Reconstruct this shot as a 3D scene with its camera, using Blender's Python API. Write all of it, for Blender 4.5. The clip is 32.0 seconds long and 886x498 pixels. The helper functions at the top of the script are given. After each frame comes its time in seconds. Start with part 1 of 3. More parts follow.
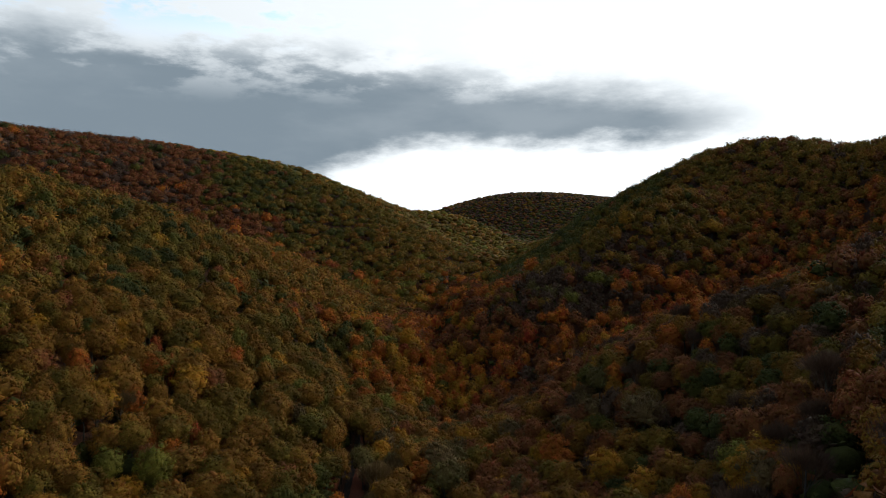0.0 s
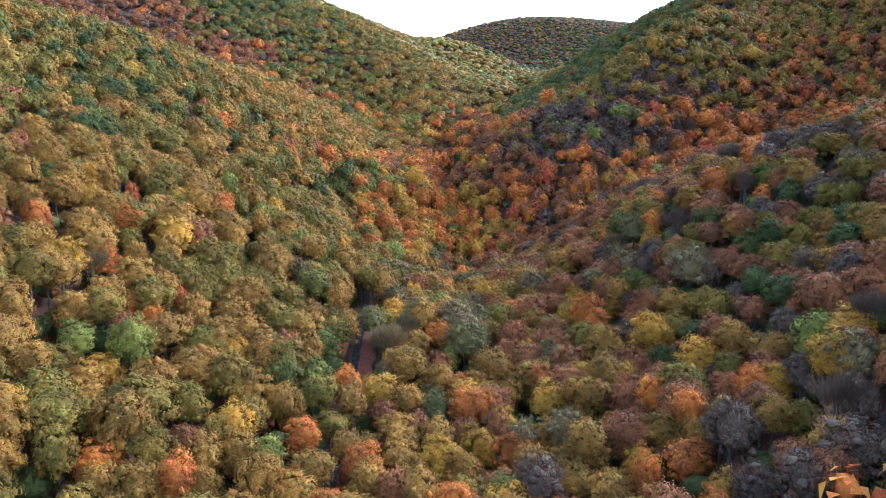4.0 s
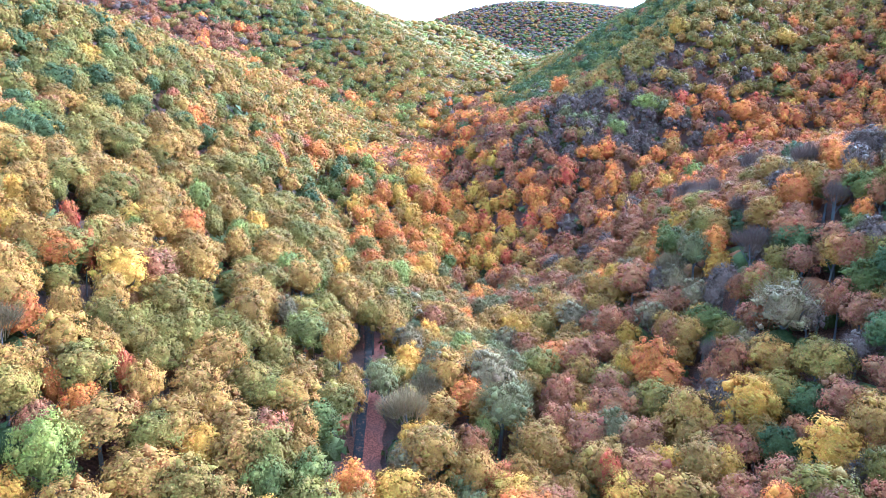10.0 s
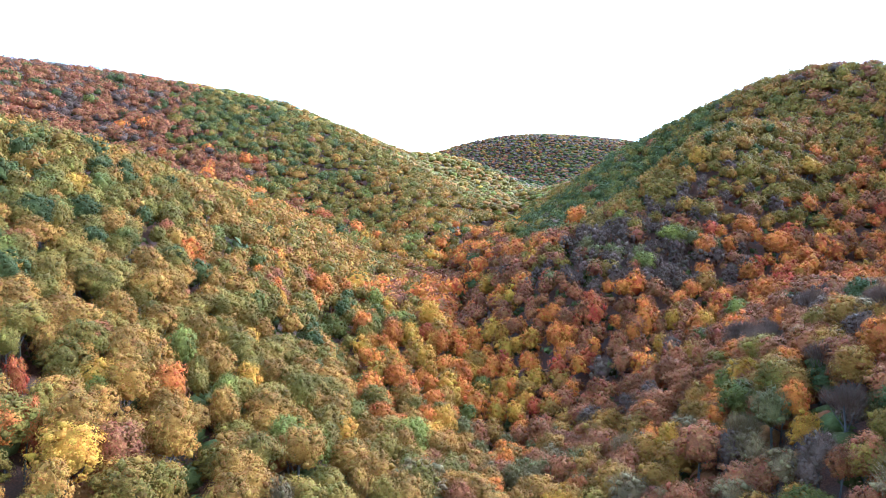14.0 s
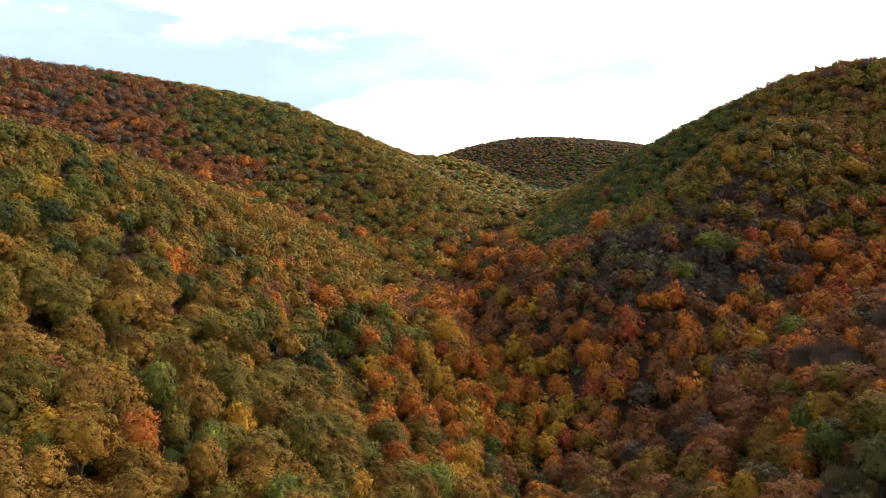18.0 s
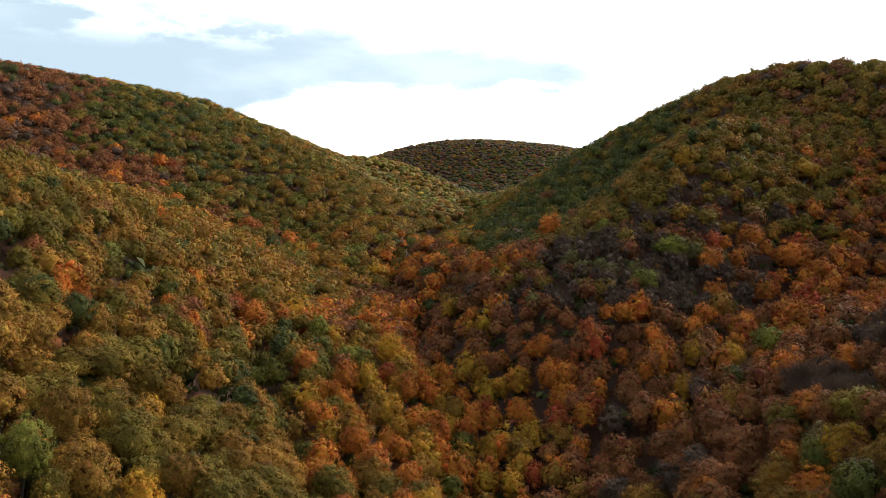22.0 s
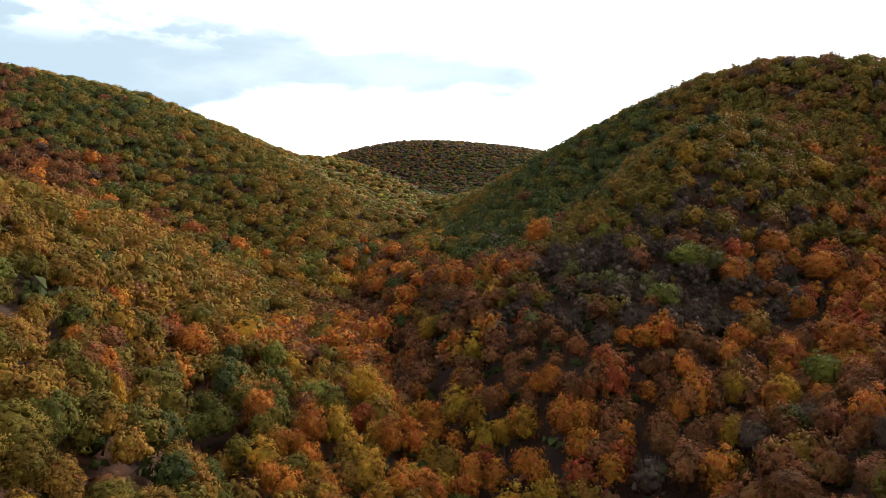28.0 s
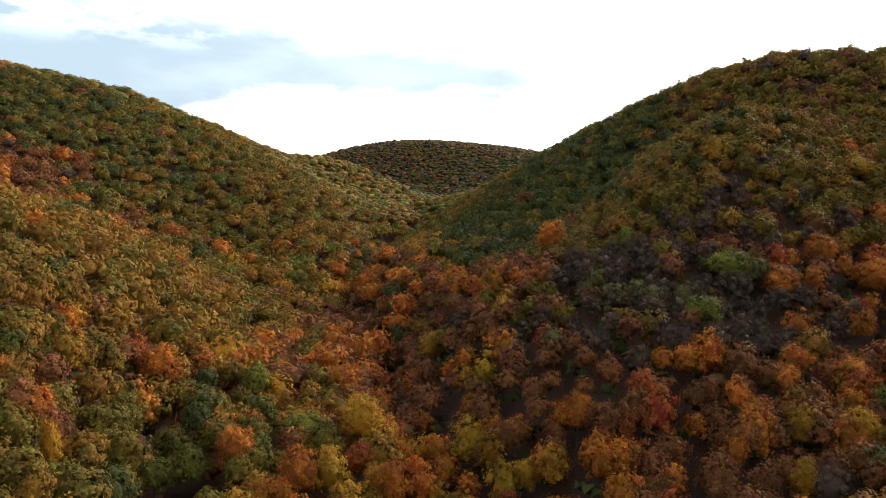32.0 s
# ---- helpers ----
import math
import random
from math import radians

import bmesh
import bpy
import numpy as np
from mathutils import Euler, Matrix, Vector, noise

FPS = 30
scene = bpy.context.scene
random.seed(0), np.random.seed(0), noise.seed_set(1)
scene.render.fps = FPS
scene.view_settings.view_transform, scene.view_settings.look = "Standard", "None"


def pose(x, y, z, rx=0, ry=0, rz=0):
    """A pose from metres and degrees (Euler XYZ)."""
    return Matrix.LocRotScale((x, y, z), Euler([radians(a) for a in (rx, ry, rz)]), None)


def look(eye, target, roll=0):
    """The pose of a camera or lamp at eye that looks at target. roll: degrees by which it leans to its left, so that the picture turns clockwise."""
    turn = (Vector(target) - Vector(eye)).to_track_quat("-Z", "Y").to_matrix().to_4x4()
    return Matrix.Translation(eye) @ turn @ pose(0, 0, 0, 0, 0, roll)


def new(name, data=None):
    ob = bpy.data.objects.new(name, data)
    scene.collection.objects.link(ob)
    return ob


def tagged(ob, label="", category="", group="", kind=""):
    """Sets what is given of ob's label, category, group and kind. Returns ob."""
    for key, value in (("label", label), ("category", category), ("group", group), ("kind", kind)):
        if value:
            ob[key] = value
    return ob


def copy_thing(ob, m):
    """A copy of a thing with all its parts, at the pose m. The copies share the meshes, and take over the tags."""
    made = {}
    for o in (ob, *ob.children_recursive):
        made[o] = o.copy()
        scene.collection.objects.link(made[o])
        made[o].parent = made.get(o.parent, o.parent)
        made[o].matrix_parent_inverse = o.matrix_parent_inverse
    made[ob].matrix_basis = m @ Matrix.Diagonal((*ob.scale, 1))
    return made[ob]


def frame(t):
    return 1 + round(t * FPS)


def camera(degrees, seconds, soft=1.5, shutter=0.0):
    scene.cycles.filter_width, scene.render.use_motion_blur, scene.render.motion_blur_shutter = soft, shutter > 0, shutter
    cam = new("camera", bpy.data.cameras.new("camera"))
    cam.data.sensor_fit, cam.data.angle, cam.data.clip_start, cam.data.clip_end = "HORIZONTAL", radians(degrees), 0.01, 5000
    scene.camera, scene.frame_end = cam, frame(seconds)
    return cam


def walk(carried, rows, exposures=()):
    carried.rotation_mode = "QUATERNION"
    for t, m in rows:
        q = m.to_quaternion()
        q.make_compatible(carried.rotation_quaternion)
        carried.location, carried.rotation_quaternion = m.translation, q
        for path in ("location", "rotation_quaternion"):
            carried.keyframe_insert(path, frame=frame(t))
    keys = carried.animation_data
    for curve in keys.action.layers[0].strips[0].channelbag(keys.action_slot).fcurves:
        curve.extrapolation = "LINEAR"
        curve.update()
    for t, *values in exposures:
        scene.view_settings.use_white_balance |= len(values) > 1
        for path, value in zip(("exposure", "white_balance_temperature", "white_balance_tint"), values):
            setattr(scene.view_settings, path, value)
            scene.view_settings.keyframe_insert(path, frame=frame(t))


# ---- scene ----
cam = camera(62.94, 32.0, 1.0)
# Seconds; eye in metres; heading, tilt and lean in degrees.
PATH = (
    (0.0, 0.00, 0.00, 85.00, 0.010, 0.113, 0.104),
    (0.5, -0.70, 3.93, 85.01, 0.031, -2.488, 0.084),
    (1.0, -1.35, 7.87, 85.02, -0.052, -5.819, 0.072),
    (1.5, -1.92, 11.82, 85.04, -0.083, -8.775, 0.073),
    (2.0, -2.45, 15.76, 85.05, -0.169, -11.648, 0.076),
    (2.5, -2.96, 19.63, 85.06, -0.205, -12.967, 0.069),
    (3.0, -3.50, 23.44, 85.08, -0.341, -12.995, 0.083),
    (3.5, -4.12, 27.16, 85.09, -0.247, -13.068, 0.063),
    (4.0, -4.74, 30.83, 85.10, -0.078, -13.111, 0.072),
    (4.5, -5.36, 34.46, 85.11, 0.123, -13.133, 0.084),
    (5.0, -6.01, 38.06, 85.12, 0.312, -13.143, 0.101),
    (5.5, -6.72, 41.63, 85.13, 0.444, -13.154, 0.122),
    (6.0, -7.49, 45.18, 85.16, 0.475, -13.174, 0.124),
    (6.5, -8.30, 48.69, 85.19, 0.928, -13.214, 0.101),
    (7.0, -9.15, 52.22, 85.22, 0.942, -13.227, 0.086),
    (7.5, -9.89, 55.79, 85.25, 0.931, -13.237, 0.104),
    (8.0, -10.62, 59.38, 85.27, 1.133, -13.250, 0.094),
    (8.5, -11.29, 62.92, 85.29, 1.113, -13.275, 0.074),
    (9.0, -11.97, 66.51, 85.31, 1.102, -13.290, 0.087),
    (9.5, -12.55, 70.10, 85.33, 1.054, -13.367, 0.096),
    (10.0, -13.17, 73.72, 85.37, 1.001, -14.157, 0.085),
    (10.5, -13.82, 77.30, 85.41, 0.985, -15.051, 0.100),
    (11.0, -14.53, 80.78, 85.45, 0.994, -15.048, 0.135),
    (11.5, -15.18, 84.32, 85.47, 0.956, -12.595, 0.128),
    (12.0, -15.84, 87.86, 85.47, 0.965, -8.489, 0.092),
    (12.5, -16.48, 91.38, 85.45, 0.970, -4.497, 0.076),
    (13.0, -17.14, 94.86, 85.43, 0.976, -4.290, 0.029),
    (13.5, -17.74, 98.28, 85.42, 0.950, -4.224, 0.015),
    (14.0, -18.33, 101.80, 85.41, 0.892, -4.161, 0.007),
    (14.5, -18.90, 105.28, 85.40, 0.891, -4.076, 0.001),
    (15.0, -19.53, 109.01, 85.40, 0.843, -4.050, -0.006),
    (15.5, -20.20, 112.77, 85.40, 0.818, -3.979, -0.039),
    (16.0, -20.88, 116.47, 85.41, 0.809, -3.935, -0.043),
    (16.5, -21.56, 120.13, 85.42, 0.808, -3.909, -0.048),
    (17.0, -22.24, 123.74, 85.42, 0.806, -3.889, -0.055),
    (17.5, -22.91, 127.32, 85.43, 0.796, -3.866, -0.065),
    (18.0, -23.57, 130.88, 85.43, 0.771, -3.831, -0.077),
    (18.5, -24.20, 134.43, 85.44, 1.615, -3.765, -0.063),
    (19.0, -24.84, 137.97, 85.45, 2.451, -3.725, -0.052),
    (19.5, -25.50, 141.54, 85.45, 2.980, -3.728, -0.031),
    (20.0, -26.17, 145.13, 85.46, 3.825, -3.708, -0.013),
    (20.5, -26.84, 148.75, 85.46, 4.528, -3.690, 0.005),
    (21.0, -27.49, 152.40, 85.47, 5.325, -3.666, -0.021),
    (21.5, -28.10, 156.06, 85.48, 6.086, -3.653, -0.049),
    (22.0, -28.68, 159.75, 85.49, 6.535, -3.629, -0.082),
    (22.5, -29.19, 163.45, 85.50, 6.939, -3.604, -0.107),
    (23.0, -29.65, 167.22, 85.51, 7.363, -3.587, -0.120),
    (23.5, -30.09, 171.01, 85.51, 7.815, -3.574, -0.138),
    (24.0, -30.53, 174.80, 85.51, 8.282, -3.569, -0.139),
    (24.5, -30.95, 178.56, 85.50, 8.756, -3.561, -0.134),
    (25.0, -31.33, 182.31, 85.50, 9.217, -3.536, -0.153),
    (25.5, -31.65, 186.02, 85.49, 9.654, -3.516, -0.135),
    (26.0, -31.96, 189.66, 85.49, 9.980, -3.492, -0.110),
    (26.5, -32.23, 193.25, 85.49, 10.199, -3.467, -0.089),
    (27.0, -32.42, 196.83, 85.49, 10.315, -3.446, -0.073),
    (27.5, -32.51, 200.43, 85.49, 10.332, -3.435, -0.060),
    (28.0, -32.47, 204.09, 85.49, 10.256, -3.438, -0.056),
    (28.5, -32.39, 207.78, 85.48, 10.188, -3.403, -0.042),
    (29.0, -32.37, 211.48, 85.46, 10.137, -3.378, -0.030),
    (29.5, -32.39, 215.23, 85.46, 10.088, -3.367, -0.038),
    (30.0, -32.34, 218.98, 85.44, 10.055, -3.361, -0.026),
    (30.5, -32.22, 222.69, 85.43, 9.992, -3.369, -0.003),
    (31.0, -32.17, 226.41, 85.42, 10.204, -3.357, 0.017),
    (31.5, -32.22, 230.21, 85.41, 10.712, -3.356, 0.006),
    (32.0, -32.26, 234.00, 85.41, 11.149, -3.354, 0.016),
)

# Seconds and stops: the camera opens up over the dark valley and closes again.
EXPOSURES = ((0, 0.0, 6100, 9), (1.4, 0.05, 6000, 9), (2, 0.5, 5500, 9), (2.5, 1.2, 4950, 10), (3, 2.0, 4550, 10), (3.5, 2.45, 4450, 10), (5.5, 3.25, 4250, 10), (7, 3.6, 4050, 10), (9, 3.85, 3950, 10), (11.5, 4.0, 3900, 10), (13, 3.65, 4050, 9), (14, 3.3, 4350, 8), (15, 3.0, 4700, 8), (16.5, 2.3, 5400, 8), (17.5, 1.85, 5900, 8), (19, 1.62, 6100, 8), (22, 1.5, 6150, 8), (32, 1.5, 6150, 8))
walk(cam, [(t, pose(x, y, z, 90 + tilt, 0, -turn) @ pose(0, 0, 0, 0, 0, lean)) for t, x, y, z, turn, tilt, lean in PATH], EXPOSURES)

# ---- light: a bright broken overcast, the sun soft behind cloud ahead and to the right ----
SUN_ELEVATION, SUN_TURN = radians(25), radians(52)
SUN_WAY = Vector((math.sin(SUN_TURN) * math.cos(SUN_ELEVATION), math.cos(SUN_TURN) * math.cos(SUN_ELEVATION), math.sin(SUN_ELEVATION)))


def node(tree, kind, **values):
    n = tree.nodes.new(kind)
    for key, value in values.items():
        if key in n.inputs:
            n.inputs[key].default_value = value
    return n


def math_node(tree, operation, a, b=0.0, clamp=False):
    n = tree.nodes.new("ShaderNodeMath")
    n.operation, n.use_clamp = operation, clamp
    for slot, value in ((0, a), (1, b)):
        if isinstance(value, (int, float)):
            n.inputs[slot].default_value = value
        else:
            tree.links.new(value, n.inputs[slot])
    return n.outputs[0]


def ramp(tree, source, low, high):
    """0 below low, 1 above high, smooth between."""
    n = tree.nodes.new("ShaderNodeMapRange")
    n.interpolation_type = "SMOOTHSTEP"
    n.inputs["From Min"].default_value, n.inputs["From Max"].default_value = low, high
    tree.links.new(source, n.inputs["Value"])
    return n.outputs["Result"]


def mix(tree, factor, a, b, blend="MIX"):
    n = tree.nodes.new("ShaderNodeMix")
    n.data_type, n.blend_type = "RGBA", blend
    for slot, value in ((n.inputs[0], factor), (n.inputs[6], a), (n.inputs[7], b)):
        if isinstance(value, (int, float)):
            slot.default_value = value
        elif isinstance(value, tuple):
            slot.default_value = (*value, 1)
        else:
            tree.links.new(value, slot)
    return n.outputs[2]


def make_sky():
    world = bpy.data.worlds.new("sky")
    world.use_nodes = True
    scene.world = world
    tree = world.node_tree
    tree.nodes.clear()
    place = node(tree, "ShaderNodeTexCoord").outputs["Generated"]
    split = node(tree, "ShaderNodeSeparateXYZ")
    tree.links.new(place, split.inputs[0])
    east, up = split.outputs["X"], split.outputs["Z"]
    sky = node(tree, "ShaderNodeTexSky")
    sky.sky_type, sky.sun_disc, sky.sun_elevation, sky.sun_rotation = "NISHITA", False, SUN_ELEVATION, SUN_TURN
    blue = mix(tree, 1.0, sky.outputs[0], (0.27, 0.29, 0.29), "MULTIPLY")
    # Flat cloud banks, drawn out sideways.
    stretch = node(tree, "ShaderNodeMapping")
    stretch.inputs["Scale"].default_value, stretch.inputs["Location"].default_value = (2.0, 2.0, 6.0), (0.35, 0.1, 0.62)
    tree.links.new(place, stretch.inputs["Vector"])
    banks = node(tree, "ShaderNodeTexNoise", Scale=1.6, Detail=7.0, Roughness=0.55)
    tree.links.new(stretch.outputs[0], banks.inputs["Vector"])
    puffs = node(tree, "ShaderNodeTexNoise", Scale=4.5, Detail=8.0, Roughness=0.6)
    tree.links.new(stretch.outputs[0], puffs.inputs["Vector"])
    # A shelf of grey cloud stands over the hills, thinner towards the sun.
    ragged = math_node(tree, "ADD", up, math_node(tree, "MULTIPLY", math_node(tree, "SUBTRACT", puffs.outputs["Fac"], 0.5), 0.07))
    foot = math_node(tree, "MULTIPLY", math_node(tree, "MAXIMUM", math_node(tree, "SUBTRACT", -0.04, east), 0.0), 0.3)
    shelf = ramp(tree, math_node(tree, "ADD", ragged, foot), 0.126, 0.162)
    top = math_node(tree, "ADD", ragged, math_node(tree, "MULTIPLY", math_node(tree, "MAXIMUM", east, -0.2), 0.12))
    shelf = math_node(tree, "MULTIPLY", shelf, math_node(tree, "SUBTRACT", 1.0, math_node(tree, "MULTIPLY", ramp(tree, top, 0.20, 0.265), 0.8)))
    shelf = math_node(tree, "MULTIPLY", shelf, math_node(tree, "SUBTRACT", 1.0, ramp(tree, math_node(tree, "ADD", east, math_node(tree, "MULTIPLY", banks.outputs["Fac"], 0.2)), 0.36, 0.54)))
    grey = math_node(tree, "MULTIPLY", shelf, math_node(tree, "ADD", 0.9, math_node(tree, "MULTIPLY", ramp(tree, banks.outputs["Fac"], 0.3, 0.6), 0.1)), clamp=True)
    thin = math_node(tree, "MULTIPLY", ramp(tree, puffs.outputs["Fac"], 0.46, 0.62), ramp(tree, up, 0.185, 0.24))
    grey = math_node(tree, "MULTIPLY", grey, math_node(tree, "SUBTRACT", 1.0, math_node(tree, "MULTIPLY", thin, 0.4)))
    open_sky = math_node(tree, "MULTIPLY", ramp(tree, puffs.outputs["Fac"], 0.5, 0.62), math_node(tree, "MULTIPLY", ramp(tree, up, 0.25, 0.33), math_node(tree, "SUBTRACT", 1.0, ramp(tree, east, -0.3, 0.1))))
    # Cloud glows towards the sun and dims overhead and behind.
    toward = node(tree, "ShaderNodeVectorMath")
    toward.operation = "DOT_PRODUCT"
    tree.links.new(place, toward.inputs[0])
    toward.inputs[1].default_value = SUN_WAY
    white = mix(tree, ramp(tree, toward.outputs["Value"], -0.6, 0.85), (0.34, 0.40, 0.44), (1.25, 1.25, 1.21))
    white = mix(tree, math_node(tree, "MULTIPLY", ramp(tree, up, 0.34, 0.66), 0.88), white, (0.21, 0.235, 0.265))
    cloud = mix(tree, grey, white, (0.235, 0.282, 0.316))
    seen = mix(tree, open_sky, cloud, blue)
    # Below the horizon: dim, as the wooded land is.
    seen = mix(tree, ramp(tree, up, -0.06, 0.0), (0.05, 0.05, 0.04), seen)
    light = node(tree, "ShaderNodeBackground", Strength=1.0)
    tree.links.new(seen, light.inputs["Color"])
    tree.links.new(light.outputs[0], node(tree, "ShaderNodeOutputWorld").inputs["Surface"])


sun = new("sun", bpy.data.lights.new("sun", "SUN"))
sun.data.energy, sun.data.angle, sun.data.color = 1.75, radians(13), (1.0, 0.93, 0.84)
make_sky()
sun.matrix_world = look(SUN_WAY * 400, (0, 0, 0))


# ---- materials ----
def surface(name, roughness=0.7, specular=0.25):
    m = bpy.data.materials.new(name)
    m.use_nodes = True
    tree = m.node_tree
    shader = tree.nodes["Principled BSDF"]
    shader.inputs["Roughness"].default_value = roughness
    shader.inputs["Specular IOR Level"].default_value = specular
    return m, tree, shader


def bump(tree, shader, height, strength, distance):
    n = node(tree, "ShaderNodeBump", Strength=strength, Distance=distance)
    tree.links.new(height, n.inputs["Height"])
    tree.links.new(n.outputs[0], shader.inputs["Normal"])


def foliage(name, colour, other, through_light=0.2):
    """Leaves of one kind: each tree leans towards the other colour by its own share, and each leaf clump varies."""
    m, tree, shader = surface(name, 0.75, 0.08)
    where = node(tree, "ShaderNodeNewGeometry")
    trees = node(tree, "ShaderNodeTexNoise", Scale=0.24, Detail=2.0, Roughness=0.5)
    tree.links.new(where.outputs["Position"], trees.inputs["Vector"])
    own = node(tree, "ShaderNodeObjectInfo")
    lean = math_node(tree, "ADD", ramp(tree, trees.outputs["Fac"], 0.32, 0.7), math_node(tree, "MULTIPLY", math_node(tree, "SUBTRACT", own.outputs["Random"], 0.5), 0.7), clamp=True)
    tone = mix(tree, lean, colour, other)
    vigour = node(tree, "ShaderNodeTexNoise", Scale=0.17, Detail=0.0)
    tree.links.new(where.outputs["Position"], vigour.inputs["Vector"])
    deep = math_node(tree, "ADD", 0.72, math_node(tree, "MULTIPLY", ramp(tree, vigour.outputs["Fac"], 0.3, 0.7), 0.5))
    leaf = where.outputs["Random Per Island"]
    sprays = node(tree, "ShaderNodeTexNoise", Scale=1.9, Detail=3.0, Roughness=0.65)
    tree.links.new(where.outputs["Position"], sprays.inputs["Vector"])
    hue = node(tree, "ShaderNodeHueSaturation")
    tree.links.new(math_node(tree, "ADD", math_node(tree, "MULTIPLY", leaf, 0.045), 0.478), hue.inputs["Hue"])
    fine = node(tree, "ShaderNodeTexNoise", Scale=5.5, Detail=2.0, Roughness=0.6)
    tree.links.new(where.outputs["Position"], fine.inputs["Vector"])
    lively = math_node(tree, "ADD", math_node(tree, "MULTIPLY", math_node(tree, "FRACT", math_node(tree, "MULTIPLY", leaf, 7.3)), 0.38), 0.52)
    tree.links.new(math_node(tree, "MULTIPLY", deep, math_node(tree, "ADD", lively, math_node(tree, "MULTIPLY", math_node(tree, "ADD", math_node(tree, "MULTIPLY", ramp(tree, sprays.outputs["Fac"], 0.32, 0.68), 0.5), math_node(tree, "MULTIPLY", ramp(tree, fine.outputs["Fac"], 0.34, 0.66), 0.55)), 0.52))), hue.inputs["Value"])
    tree.links.new(tone, hue.inputs["Color"])
    tree.links.new(hue.outputs[0], shader.inputs["Base Color"])
    bump(tree, shader, sprays.outputs["Fac"], 0.6, 0.4)
    back = node(tree, "ShaderNodeBsdfTranslucent")
    tree.links.new(hue.outputs[0], back.inputs["Color"])
    both = node(tree, "ShaderNodeMixShader", Fac=through_light)
    tree.links.new(shader.outputs[0], both.inputs[1])
    tree.links.new(back.outputs[0], both.inputs[2])
    tree.links.new(both.outputs[0], tree.nodes["Material Output"].inputs["Surface"])
    return m


def bark(name, colour):
    m, tree, shader = surface(name, 0.85, 0.15)
    where = node(tree, "ShaderNodeNewGeometry")
    stretch = node(tree, "ShaderNodeMapping")
    stretch.inputs["Scale"].default_value = (6.0, 6.0, 0.9)
    tree.links.new(where.outputs["Position"], stretch.inputs["Vector"])
    ridges = node(tree, "ShaderNodeTexNoise", Scale=2.0, Detail=5.0)
    tree.links.new(stretch.outputs[0], ridges.inputs["Vector"])
    moss = node(tree, "ShaderNodeTexNoise", Scale=0.25, Detail=2.0)
    tree.links.new(where.outputs["Position"], moss.inputs["Vector"])
    tone = mix(tree, ridges.outputs["Fac"], tuple(0.55 * c for c in colour), tuple(1.4 * c for c in colour))
    tone = mix(tree, math_node(tree, "MULTIPLY", ramp(tree, moss.outputs["Fac"], 0.5, 0.7), 0.4), tone, (0.07, 0.085, 0.04))
    tree.links.new(tone, shader.inputs["Base Color"])
    bump(tree, shader, ridges.outputs["Fac"], 0.6, 0.05)
    return m


def litter(name, damp, leaf):
    """Forest floor under fallen leaves, with darker damp soil."""
    m, tree, shader = surface(name, 0.9, 0.1)
    where = node(tree, "ShaderNodeNewGeometry").outputs["Position"]
    leaves = node(tree, "ShaderNodeTexNoise", Scale=2.6, Detail=6.0, Roughness=0.7)
    drifts = node(tree, "ShaderNodeTexNoise", Scale=0.11, Detail=3.0)
    for n in (leaves, drifts):
        tree.links.new(where, n.inputs["Vector"])
    tone = mix(tree, ramp(tree, leaves.outputs["Fac"], 0.35, 0.68), damp, leaf)
    tone = mix(tree, math_node(tree, "MULTIPLY", ramp(tree, drifts.outputs["Fac"], 0.45, 0.65), 0.6), tone, (0.06, 0.042, 0.032))
    tree.links.new(tone, shader.inputs["Base Color"])
    bump(tree, shader, leaves.outputs["Fac"], 0.7, 0.15)
    return m


def asphalt():
    m, tree, shader = surface("worn_asphalt", 0.9, 0.1)
    where = node(tree, "ShaderNodeNewGeometry").outputs["Position"]
    grain = node(tree, "ShaderNodeTexNoise", Scale=9.0, Detail=6.0)
    leaves = node(tree, "ShaderNodeTexNoise", Scale=1.3, Detail=6.0, Roughness=0.75)
    for n in (grain, leaves):
        tree.links.new(where, n.inputs["Vector"])
    tone = mix(tree, grain.outputs["Fac"], (0.016, 0.014, 0.012), (0.038, 0.034, 0.029))
    tone = mix(tree, math_node(tree, "MULTIPLY", ramp(tree, leaves.outputs["Fac"], 0.52, 0.64), 0.85), tone, (0.16, 0.07, 0.035))
    tree.links.new(tone, shader.inputs["Base Color"])
    bump(tree, shader, grain.outputs["Fac"], 0.4, 0.02)
    return m


